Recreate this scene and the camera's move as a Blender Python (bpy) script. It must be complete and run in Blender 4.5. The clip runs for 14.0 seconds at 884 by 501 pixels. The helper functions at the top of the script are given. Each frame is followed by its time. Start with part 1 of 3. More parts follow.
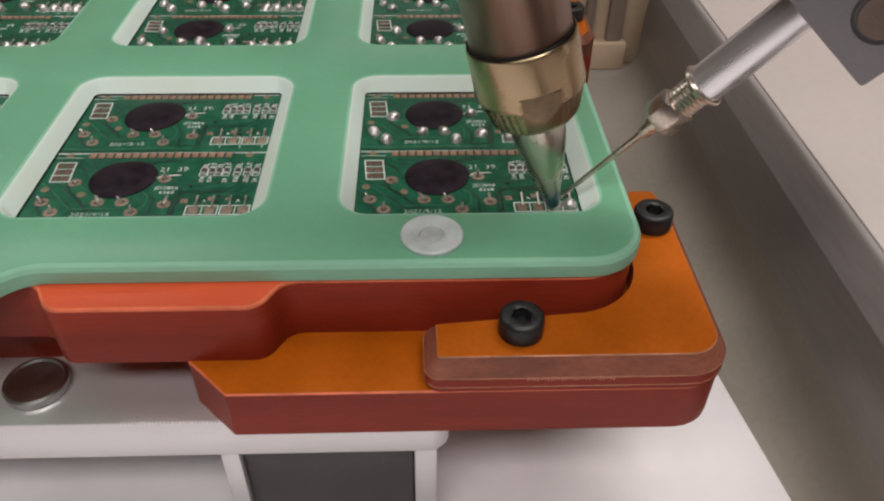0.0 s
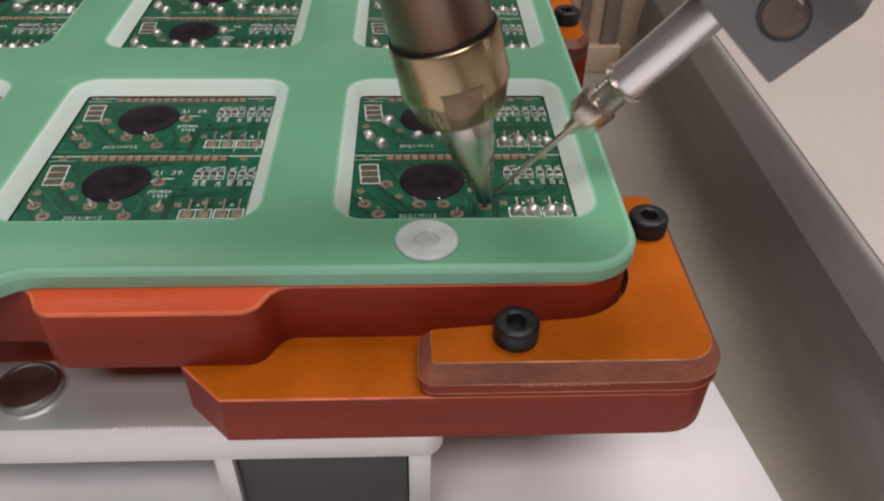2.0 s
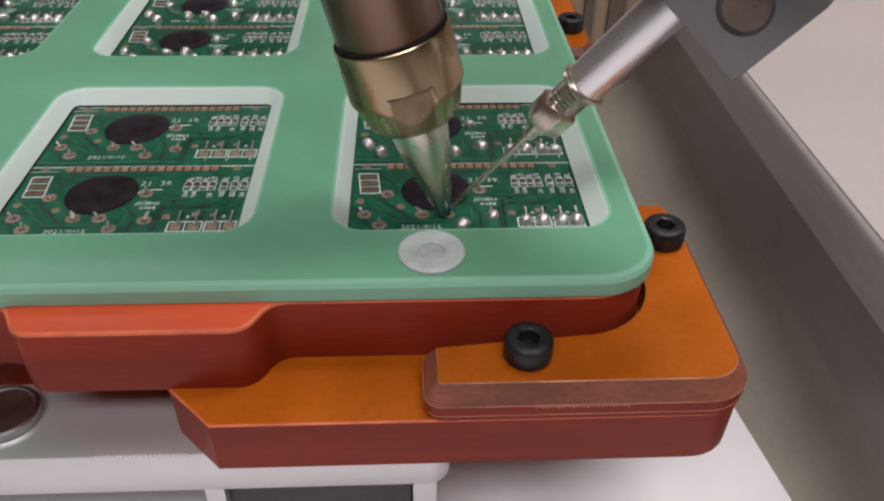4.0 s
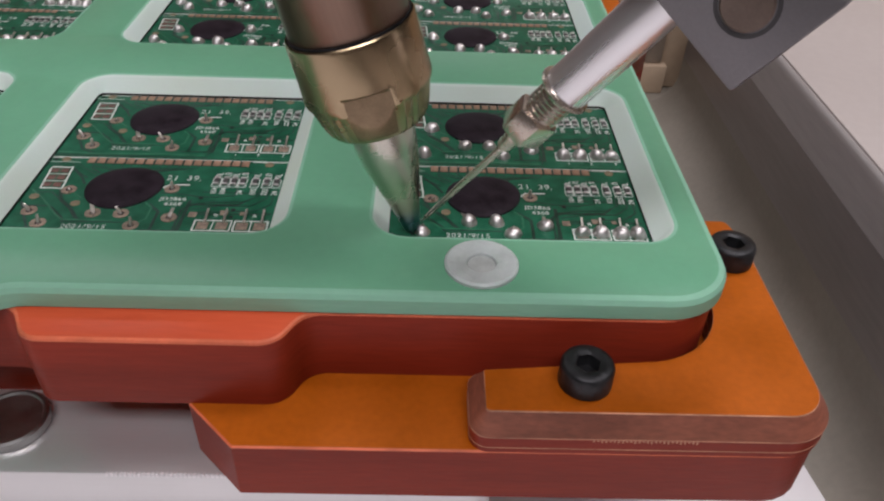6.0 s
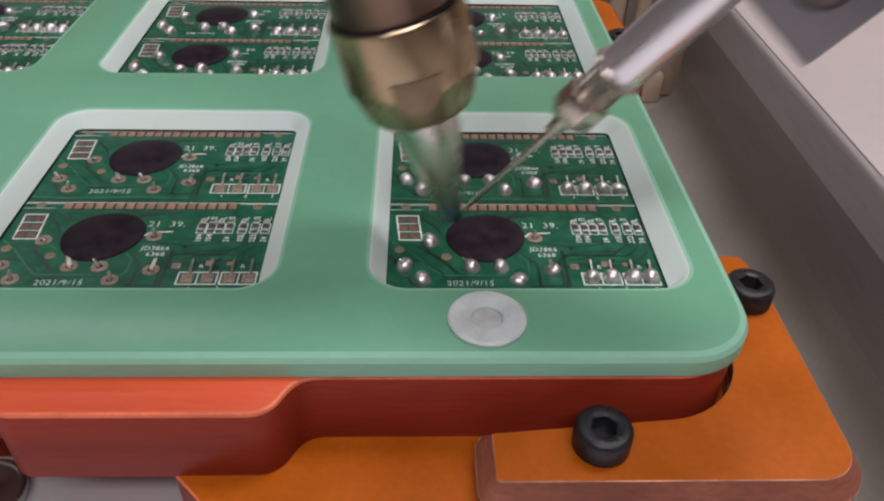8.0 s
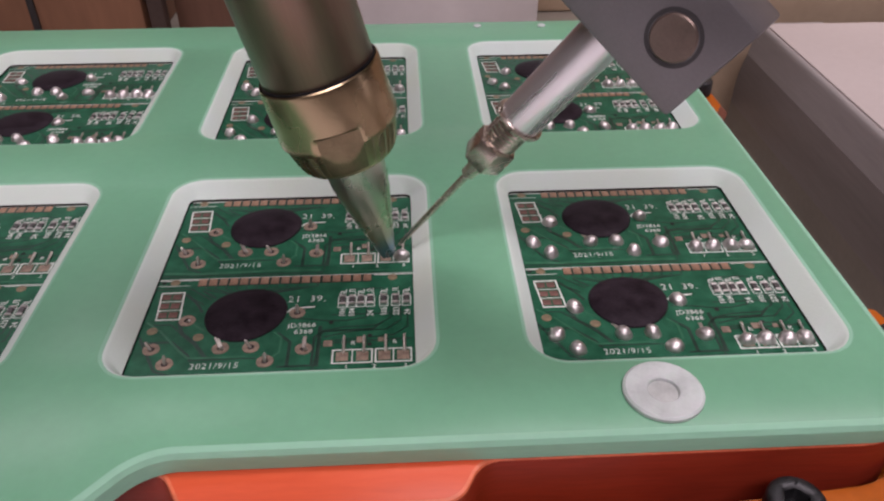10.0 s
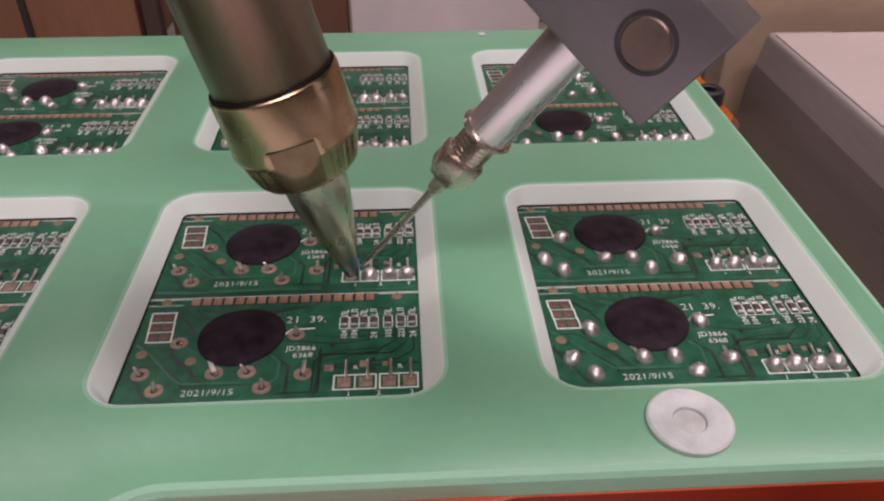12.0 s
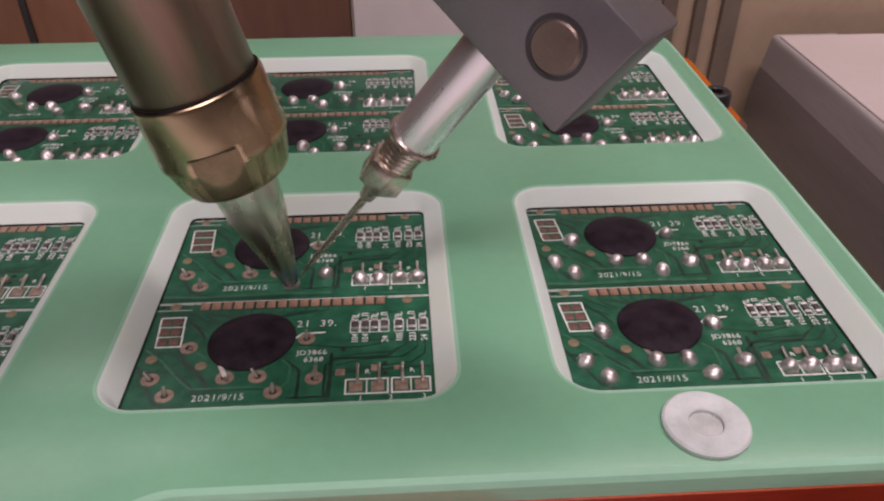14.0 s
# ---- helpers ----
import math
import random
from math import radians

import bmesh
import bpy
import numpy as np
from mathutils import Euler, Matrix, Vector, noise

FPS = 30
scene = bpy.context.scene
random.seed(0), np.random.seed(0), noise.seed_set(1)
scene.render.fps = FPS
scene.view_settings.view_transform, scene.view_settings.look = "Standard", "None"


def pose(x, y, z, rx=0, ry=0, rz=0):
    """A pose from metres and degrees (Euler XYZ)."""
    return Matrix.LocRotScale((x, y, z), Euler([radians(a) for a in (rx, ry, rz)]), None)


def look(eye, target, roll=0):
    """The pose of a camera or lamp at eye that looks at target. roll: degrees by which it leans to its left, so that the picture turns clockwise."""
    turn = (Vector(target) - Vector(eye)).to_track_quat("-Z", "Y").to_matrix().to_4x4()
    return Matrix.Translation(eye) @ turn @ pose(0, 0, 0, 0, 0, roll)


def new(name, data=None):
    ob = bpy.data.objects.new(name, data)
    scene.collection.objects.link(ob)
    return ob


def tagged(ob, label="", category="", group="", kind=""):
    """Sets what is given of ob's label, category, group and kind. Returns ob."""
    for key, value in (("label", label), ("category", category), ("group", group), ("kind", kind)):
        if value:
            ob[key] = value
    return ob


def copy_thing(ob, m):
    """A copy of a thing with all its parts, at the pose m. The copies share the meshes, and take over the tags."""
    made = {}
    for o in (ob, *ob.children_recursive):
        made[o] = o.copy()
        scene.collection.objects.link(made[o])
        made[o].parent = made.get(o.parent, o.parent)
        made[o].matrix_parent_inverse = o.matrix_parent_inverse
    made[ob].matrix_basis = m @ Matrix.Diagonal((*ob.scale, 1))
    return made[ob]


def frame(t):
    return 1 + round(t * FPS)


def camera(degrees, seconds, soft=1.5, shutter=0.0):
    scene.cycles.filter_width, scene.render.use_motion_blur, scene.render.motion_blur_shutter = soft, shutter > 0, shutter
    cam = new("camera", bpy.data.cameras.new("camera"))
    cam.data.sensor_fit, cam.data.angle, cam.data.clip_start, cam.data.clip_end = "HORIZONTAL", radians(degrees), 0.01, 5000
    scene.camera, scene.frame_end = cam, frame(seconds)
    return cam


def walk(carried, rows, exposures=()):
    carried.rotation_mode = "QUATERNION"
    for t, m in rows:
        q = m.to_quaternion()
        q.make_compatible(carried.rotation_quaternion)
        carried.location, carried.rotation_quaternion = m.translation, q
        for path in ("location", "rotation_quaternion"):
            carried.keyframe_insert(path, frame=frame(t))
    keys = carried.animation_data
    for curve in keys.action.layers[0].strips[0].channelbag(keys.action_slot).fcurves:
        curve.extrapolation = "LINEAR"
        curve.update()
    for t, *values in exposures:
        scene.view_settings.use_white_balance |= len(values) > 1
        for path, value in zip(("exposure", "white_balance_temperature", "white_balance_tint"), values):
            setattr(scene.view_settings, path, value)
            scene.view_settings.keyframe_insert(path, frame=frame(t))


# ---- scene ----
cam = camera(59.86, 14.0, soft=2.2, shutter=0.3)
PATH = [
    (0, (0.06139, -0.12470, 0.07904), (0.06442, -0.04789, 0.01508), 0.77),
    (0.5, (0.06135, -0.12495, 0.07936), (0.06463, -0.04814, 0.01542), 0.90),
    (1, (0.06130, -0.12497, 0.07923), (0.06483, -0.04809, 0.01538), 1.06),
    (1.5, (0.06121, -0.12486, 0.07922), (0.06503, -0.04809, 0.01525), 1.32),
    (2, (0.06127, -0.12401, 0.07940), (0.06508, -0.04717, 0.01552), 1.31),
    (2.3, (0.06131, -0.12454, 0.07926), (0.06521, -0.04744, 0.01571), 1.21),
    (2.4, (0.06224, -0.12455, 0.07852), (0.06615, -0.04746, 0.01496), 1.20),
    (2.5, (0.06398, -0.12458, 0.07714), (0.06791, -0.04749, 0.01357), 1.19),
    (2.6, (0.06340, -0.12465, 0.07760), (0.06733, -0.04752, 0.01408), 1.18),
    (2.7, (0.06226, -0.12478, 0.07844), (0.06620, -0.04757, 0.01500), 1.16),
    (2.85, (0.06136, -0.12510, 0.07912), (0.06533, -0.04772, 0.01591), 1.11),
    (3, (0.06139, -0.12541, 0.07905), (0.06541, -0.04788, 0.01602), 1.06),
    (3.2, (0.06109, -0.12498, 0.07844), (0.06553, -0.04729, 0.01564), 1.02),
    (5.5, (0.05817, -0.10716, 0.06639), (0.06084, -0.02794, 0.00543), 1.92),
    (6, (0.05595, -0.11012, 0.06781), (0.05810, -0.03121, 0.00642), 2.30),
    (6.5, (0.05589, -0.10660, 0.06727), (0.05880, -0.02783, 0.00573), 2.39),
    (7, (0.05584, -0.10654, 0.06755), (0.05896, -0.02789, 0.00587), 2.37),
    (7.5, (0.05518, -0.10077, 0.06851), (0.05852, -0.02236, 0.00654), 2.26),
    (8, (0.05474, -0.10024, 0.06916), (0.05795, -0.02153, 0.00755), 1.61),
    (8.5, (0.05353, -0.09988, 0.06943), (0.05703, -0.02020, 0.00911), 0.84),
    (8.8, (0.05372, -0.09993, 0.06840), (0.05736, -0.01901, 0.00976), 0.35),
    (8.9, (0.05302, -0.10080, 0.06860), (0.05652, -0.01955, 0.01041), 0.20),
    (9, (0.04760, -0.09703, 0.07268), (0.05160, -0.01632, 0.01377), 0.20),
    (9.1, (0.04186, -0.09560, 0.07340), (0.04623, -0.01456, 0.01497), 0.02),
    (9.2, (0.03784, -0.09779, 0.07473), (0.04163, -0.01719, 0.01567), -0.36),
    (11.3, (0.03115, -0.08965, 0.07130), (0.03593, -0.00833, 0.01330), 0.51),
    (11.5, (0.03177, -0.08992, 0.07142), (0.03592, -0.00845, 0.01358), 0.04),
    (12, (0.03152, -0.08930, 0.07069), (0.03603, -0.00785, 0.01284), 0.14),
    (12.5, (0.03137, -0.08759, 0.07005), (0.03585, -0.00602, 0.01238), -0.03),
    (13, (0.03139, -0.08768, 0.07020), (0.03578, -0.00593, 0.01277), -0.07),
    (13.5, (0.03052, -0.08860, 0.07056), (0.03505, -0.00699, 0.01295), -0.16),
    (14, (0.03014, -0.08884, 0.07001), (0.03456, -0.00699, 0.01272), -0.19),
]
walk(cam, [(t, look(eye, target, roll)) for t, eye, target, roll in PATH],
     exposures=[(0, -0.32, 6580, 12), (6, -0.37, 6200, 16), (9, -0.29, 6250, 24), (11.5, -0.32, 6780, 36), (14, -0.36, 6780, 36)])

# ---- light: a workshop with unseen ceiling luminaires ----
world = bpy.data.worlds.new("workshop_air")
scene.world = world
world.use_nodes = True
world.node_tree.nodes["Background"].inputs[0].default_value = (0.9, 0.92, 1.0, 1)
world.node_tree.nodes["Background"].inputs[1].default_value = 0.012

C = 0.01  # modelled in centimetres


def area_lamp(name, eye, target, sx, sy, watts, color):
    data = bpy.data.lights.new(name, "AREA")
    data.shape, data.size, data.size_y, data.energy, data.color = "RECTANGLE", sx, sy, watts, color
    ob = new(name, data)
    ob.matrix_world = look(eye, target)
    return ob


area_lamp("unseen_ceiling_lamp", (0.60, 0.30, 1.40), (0.60, 0.301, 0), 1.0, 0.35, 16, (1.0, 0.96, 0.92))
area_lamp("unseen_ceiling_lamp", (-0.10, -1.00, 1.52), (-0.10, -0.999, 0), 1.6, 0.40, 29, (1.0, 0.95, 0.93))
# helper lamp, added for sheen on the left of the green plate
area_lamp("unseen_ceiling_lamp", (-0.85, 1.15, 1.45), (-0.85, 1.151, 0), 0.9, 0.40, 5, (1.0, 0.96, 0.94))


# ---- materials ----
def material(name, color, rough=0.5, metal=0.0, vary=0.15, scale=300.0, fine=2500.0, bump=0.15, coat=0.0, tint=None, stretch=(1, 1, 1), spots=0.0, random_tone=0.0, sub=0.0, spec=0.5):
    """A surface with variation at two scales and fine relief. Scales are per metre."""
    m = bpy.data.materials.new(name)
    m.use_nodes = True
    nt = m.node_tree
    n, l = nt.nodes, nt.links
    b = n["Principled BSDF"]
    tc = n.new("ShaderNodeTexCoord")
    mp = n.new("ShaderNodeMapping")
    mp.inputs["Scale"].default_value = stretch
    l.new(tc.outputs["Object"], mp.inputs["Vector"])
    big, small = n.new("ShaderNodeTexNoise"), n.new("ShaderNodeTexNoise")
    big.inputs["Scale"].default_value, big.inputs["Detail"].default_value = scale, 4
    small.inputs["Scale"].default_value, small.inputs["Detail"].default_value = fine, 3
    l.new(mp.outputs[0], big.inputs["Vector"])
    l.new(mp.outputs[0], small.inputs["Vector"])
    mix = n.new("ShaderNodeMix")
    mix.data_type = "RGBA"
    other = tint or tuple(min(1, c * (1 + 2.2 * vary) + 0.04 * vary) for c in color)
    mix.inputs["A"].default_value = (*[c * (1 - vary) for c in color], 1)
    mix.inputs["B"].default_value = (*other, 1)
    ramp = n.new("ShaderNodeMapRange")
    ramp.inputs["From Min"].default_value, ramp.inputs["From Max"].default_value = 0.3, 0.75
    l.new(big.outputs["Fac"], ramp.inputs["Value"])
    l.new(ramp.outputs[0], mix.inputs["Factor"])
    out = mix.outputs["Result"]
    fm = n.new("ShaderNodeMix")
    fm.data_type, fm.blend_type = "RGBA", "OVERLAY"
    fm.inputs["Factor"].default_value = min(1, vary * 1.5)
    l.new(out, fm.inputs["A"])
    l.new(small.outputs["Color"], fm.inputs["B"])
    gray = n.new("ShaderNodeRGBToBW")
    l.new(small.outputs["Color"], gray.inputs[0])
    l.new(gray.outputs[0], fm.inputs["B"])
    out = fm.outputs["Result"]
    if random_tone:
        info, hsv, rr = n.new("ShaderNodeObjectInfo"), n.new("ShaderNodeHueSaturation"), n.new("ShaderNodeMapRange")
        rr.inputs["To Min"].default_value, rr.inputs["To Max"].default_value = 1 - random_tone, 1 + random_tone
        l.new(info.outputs["Random"], rr.inputs["Value"])
        l.new(rr.outputs[0], hsv.inputs["Value"])
        l.new(out, hsv.inputs["Color"])
        out = hsv.outputs[0]
    l.new(out, b.inputs["Base Color"])
    b.inputs["Metallic"].default_value = metal
    b.inputs["Specular IOR Level"].default_value = spec
    rr = n.new("ShaderNodeMapRange")
    rr.inputs["To Min"].default_value, rr.inputs["To Max"].default_value = max(0.03, rough * 0.75), min(1, rough * 1.3)
    l.new(big.outputs["Fac"], rr.inputs["Value"])
    l.new(rr.outputs[0], b.inputs["Roughness"])
    if coat:
        b.inputs["Coat Weight"].default_value, b.inputs["Coat Roughness"].default_value = coat, 0.12
    if sub:
        b.inputs["Subsurface Weight"].default_value = sub
        b.inputs["Subsurface Radius"].default_value = (0.6, 1.0, 0.7)
        b.inputs["Subsurface Scale"].default_value = 0.002
    bp = n.new("ShaderNodeBump")
    bp.inputs["Strength"].default_value, bp.inputs["Distance"].default_value = bump, 0.00012
    l.new(small.outputs["Fac"], bp.inputs["Height"])
    l.new(bp.outputs[0], b.inputs["Normal"])
    return m


M_PLATE = material("green_fibreglass", (0.145, 0.385, 0.235), 0.30, vary=0.055, scale=28, fine=700, bump=0.02, sub=0.15)
M_EDGE = material("sawn_fibreglass_edge", (0.225, 0.47, 0.33), 0.6, vary=0.08, scale=90, fine=2200, bump=0.2, stretch=(0.2, 0.2, 1), sub=0.15)
M_COVER = material("pale_matt_cover", (0.53, 0.475, 0.45), 0.5, vary=0.05, scale=10, fine=400, bump=0.05)
M_MILLED = material("milled_fibreglass", (0.66, 0.79, 0.75), 0.7, vary=0.06, tint=(0.61, 0.70, 0.60), scale=45, fine=3000, bump=0.3, sub=0.1)
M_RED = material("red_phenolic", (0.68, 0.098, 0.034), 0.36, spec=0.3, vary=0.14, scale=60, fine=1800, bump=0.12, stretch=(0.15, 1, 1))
# lighter bevel colour: an edge highlight painted in, along with rubbing
M_REDHI = material("highlit_rubbed_edge", (0.62, 0.14, 0.06), 0.45, vary=0.2, scale=200, fine=2500, bump=0.2)
M_SCUFF = material("scuffed_phenolic", (0.38, 0.18, 0.105), 0.65, vary=0.4, scale=260, fine=3000, bump=0.3, stretch=(0.5, 0.5, 1))
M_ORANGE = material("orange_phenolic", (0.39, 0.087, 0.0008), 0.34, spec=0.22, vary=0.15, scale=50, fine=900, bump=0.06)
# sawn sides, coloured darker than the tops to stand in for shade
M_REDSHADE = material("shaded_sawn_phenolic", (0.215, 0.021, 0.007), 0.40, spec=0.2, vary=0.2, scale=90, fine=2200, bump=0.25, stretch=(0.1, 0.1, 1))
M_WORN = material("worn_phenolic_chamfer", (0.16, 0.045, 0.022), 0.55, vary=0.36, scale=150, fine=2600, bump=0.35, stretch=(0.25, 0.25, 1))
M_BLACK = material("black_oxide_steel", (0.022, 0.022, 0.024), 0.38, metal=0.5, vary=0.3, scale=400, fine=4000, bump=0.25)
M_ALU = material("machined_aluminium", (0.70, 0.69, 0.69), 0.36, metal=0.75, vary=0.06, scale=80, fine=3500, bump=0.1, stretch=(0.05, 1, 1))
M_WHITE = material("white_powder_coat", (0.82, 0.79, 0.80), 0.45, vary=0.05, scale=40, fine=1500, bump=0.1)
M_RAIL = material("grey_painted_rail", (0.215, 0.19, 0.178), 0.36, metal=0.2, vary=0.12, scale=25, fine=900, bump=0.1, stretch=(1, 0.1, 1))
# lit copy of the rail's grey; M_RAIL serves as its shaded tone
M_RAILLIT = material("lit_grey_rail_band", (0.37, 0.345, 0.335), 0.4, metal=0.2, vary=0.12, scale=25, fine=900, bump=0.1, stretch=(1, 0.1, 1))
# dark colour in place of the shade inside the carrier's recess
M_RECESS = material("recess_shade", (0.05, 0.047, 0.047), 0.34, metal=0.4, vary=0.15, scale=40, fine=1200, bump=0.08)
M_CORE = material("greyed_nylon", (0.42, 0.45, 0.43), 0.5, vary=0.12, scale=400, fine=3000)
M_CEILING = material("white_ceiling_paint", (0.7, 0.68, 0.65), 0.8, vary=0.04, scale=4, fine=90)
M_TROUGH = material("beige_trough_floor", (0.24, 0.215, 0.178), 0.6, vary=0.1, scale=20, fine=600)
M_BROWN = material("brown_board", (0.26, 0.125, 0.07), 0.6, vary=0.18, scale=15, fine=300, stretch=(1, 1, 0.2))
M_POST = material("grey_beige_post", (0.22, 0.175, 0.135), 0.6, vary=0.12, scale=20, fine=400)
M_POSTDARK = material("dark_brown_steel", (0.07, 0.045, 0.038), 0.55, vary=0.2, scale=20, fine=400)
M_BOARD = material("dark_brown_board", (0.17, 0.085, 0.055), 0.6, vary=0.18, scale=15, fine=300, stretch=(1, 1, 0.2))
M_BEIGE = material("beige_panel", (0.50, 0.38, 0.265), 0.6, vary=0.10, scale=12, fine=300)
M_DARK = material("dark_grey_metal", (0.06, 0.057, 0.06), 0.5, metal=0.3, vary=0.2, scale=30, fine=900)
M_MASK = material("green_solder_mask", (0.0072, 0.086, 0.044), 0.35, spec=0.2, vary=0.2, scale=350, fine=4000, bump=0.06, coat=0.0)
M_TRACE = material("mask_over_copper", (0.009, 0.105, 0.050), 0.35, vary=0.2, scale=500, fine=4000, bump=0.05, coat=0.0)
M_GAP = material("mask_over_bare_laminate", (0.0028, 0.024, 0.014), 0.35, vary=0.2, scale=500, fine=4000)
M_SILK = material("white_silkscreen", (0.60, 0.64, 0.59), 0.6, vary=0.15, scale=1500, fine=9000, bump=0.2)
M_COPPER = material("tarnished_copper", (0.25, 0.185, 0.14), 0.45, metal=0.4, vary=0.25, scale=900, fine=5000, bump=0.2, random_tone=0.12)
M_KEY = material("dark_carbon_copper", (0.13, 0.062, 0.05), 0.5, metal=0.2, vary=0.25, scale=900, fine=5000, bump=0.2, random_tone=0.2)
M_CONTACT = material("bare_copper_contact", (0.31, 0.19, 0.125), 0.4, metal=0.4, vary=0.2, scale=900, fine=5000, bump=0.15, random_tone=0.12)
M_EPOXY = material("black_epoxy", (0.011, 0.006, 0.010), 0.5, spec=0.09, vary=0.3, scale=400, fine=3500, bump=0.35)
M_SOLDER = material("bright_solder", (0.60, 0.58, 0.565), 0.40, metal=1.0, vary=0.08, scale=700, fine=3000, bump=0.15, random_tone=0.08)
M_TIN = material("tinned_wire", (0.62, 0.58, 0.53), 0.3, metal=0.9, vary=0.15, scale=900, fine=4000)
M_VIA = material("mask_tented_copper", (0.17, 0.13, 0.075), 0.45, vary=0.2, scale=900, fine=5000, bump=0.1)
# near-black for drilled holes and for shade painted into narrow gaps
M_HOLESHADE = material("hole_and_gap_shade", (0.01, 0.009, 0.008), 0.8, vary=0.2)
M_CHIP = material("chip_resistor_body", (0.05, 0.045, 0.045), 0.4, vary=0.2, scale=1500, fine=6000)
M_NICKEL = material("warm_nickel_plate", (0.42, 0.32, 0.20), 0.26, metal=1.0, vary=0.06, scale=120, fine=2500, bump=0.06)
M_STEEL = material("brushed_steel_tube", (0.225, 0.15, 0.115), 0.32, metal=1.0, vary=0.08, scale=200, fine=3000, bump=0.1, stretch=(1, 1, 0.1))
M_BRIGHT = material("bright_aluminium_tube", (0.84, 0.83, 0.85), 0.28, metal=0.8, vary=0.05, scale=200, fine=3000, bump=0.12, stretch=(1, 1, 0.1))
M_NEEDLE = material("dull_nickel_fitting", (0.60, 0.53, 0.46), 0.26, metal=0.95, vary=0.10, scale=300, fine=3000, bump=0.1)
M_BLOCK = material("grey_anodised_aluminium", (0.20, 0.19, 0.20), 0.45, metal=0.7, vary=0.08, scale=90, fine=3000, bump=0.15)
M_DISC = material("dark_polished_steel", (0.40, 0.40, 0.39), 0.34, metal=1.0, vary=0.1, scale=300, fine=3000, bump=0.08)
M_CAP = material("dull_brown_steel", (0.26, 0.20, 0.17), 0.42, metal=0.9, vary=0.12, scale=300, fine=3000, bump=0.1)
M_FLAT = material("dull_cut_brass_steel", (0.26, 0.19, 0.12), 0.38, metal=0.95, vary=0.15, scale=300, fine=3000, bump=0.15)
M_NYLON = material("white_nylon", (0.51, 0.57, 0.55), 0.45, vary=0.12, scale=250, fine=2500, bump=0.15, sub=0.2)
M_WALL = material("workshop_wall_paint", (0.14, 0.12, 0.10), 0.8, vary=0.05, scale=4, fine=90)

def tip_material():
    """Chromed iron tip, tinted blue and straw by heat along its length (z from the point, in metres)."""
    m = material("heat_tinted_tip", (0.55, 0.53, 0.46), 0.27, metal=1.0, vary=0.05, scale=200, fine=3000, bump=0.05)
    n, l = m.node_tree.nodes, m.node_tree.links
    tc, sep = n.new("ShaderNodeTexCoord"), n.new("ShaderNodeSeparateXYZ")
    l.new(tc.outputs["Object"], sep.inputs[0])
    mr, ramp = n.new("ShaderNodeMapRange"), n.new("ShaderNodeValToRGB")
    mr.inputs["From Max"].default_value = 0.016
    l.new(sep.outputs["Z"], mr.inputs["Value"])
    l.new(mr.outputs[0], ramp.inputs[0])
    e = ramp.color_ramp.elements
    e[0].position, e[0].color = 0.0, (0.16, 0.18, 0.20, 1)
    e[1].position, e[1].color = 1.0, (0.60, 0.57, 0.50, 1)
    for p, c in ((0.14, (0.20, 0.32, 0.40, 1)), (0.30, (0.36, 0.40, 0.30, 1)), (0.55, (0.52, 0.50, 0.38, 1))):
        x = e.new(p)
        x.color = c
    l.new(ramp.outputs[0], n["Principled BSDF"].inputs["Base Color"])
    return m


M_TIP = tip_material()


# ---- mesh helpers ----
def finish(name, bm, mats, smooth=35):
    me = bpy.data.meshes.new(name)
    bmesh.ops.recalc_face_normals(bm, faces=bm.faces)
    bm.transform(Matrix.Diagonal((C, C, C, 1)))
    bm.to_mesh(me)
    bm.free()
    for m in mats if isinstance(mats, (list, tuple)) else [mats]:
        me.materials.append(m)
    if smooth:
        for p in me.polygons:
            p.use_smooth = True
        me.set_sharp_from_angle(angle=radians(smooth))
    return me


def part(name, bm, mats, parent, label="", m=None, smooth=35):
    """One mesh object under a thing or a part; bm is in centimetres."""
    me = bm if isinstance(bm, bpy.types.Mesh) else finish(name, bm, mats, smooth)
    ob = new(name, me)
    ob.parent = parent
    if m is not None:
        ob.matrix_basis = m
    return tagged(ob, label) if label else ob


def thing(name, label, category, m=None, group="", kind=""):
    ob = new(name)
    ob.empty_display_size = 0.01
    if m is not None:
        ob.matrix_basis = m
    return tagged(ob, label, category, group, kind)


def at(x, y, z, rx=0, ry=0, rz=0):
    return pose(x * C, y * C, z * C, rx, ry, rz)


def box(x0, x1, y0, y1, z0, z1, bevel=0.0, seg=2, bm=None):
    b = bmesh.new()
    bmesh.ops.create_cube(b, size=1, matrix=Matrix.Translation(((x0 + x1) / 2, (y0 + y1) / 2, (z0 + z1) / 2)) @ Matrix.Diagonal((x1 - x0, y1 - y0, z1 - z0, 1)))
    if bevel:
        bmesh.ops.bevel(b, geom=b.edges[:], offset=bevel, segments=seg, profile=0.5, affect="EDGES")
    return join(bm, b)


def join(into, b):
    if into is None:
        return b
    me = bpy.data.meshes.new("tmp")
    b.to_mesh(me)
    b.free()
    into.from_mesh(me)
    bpy.data.meshes.remove(me)
    return into


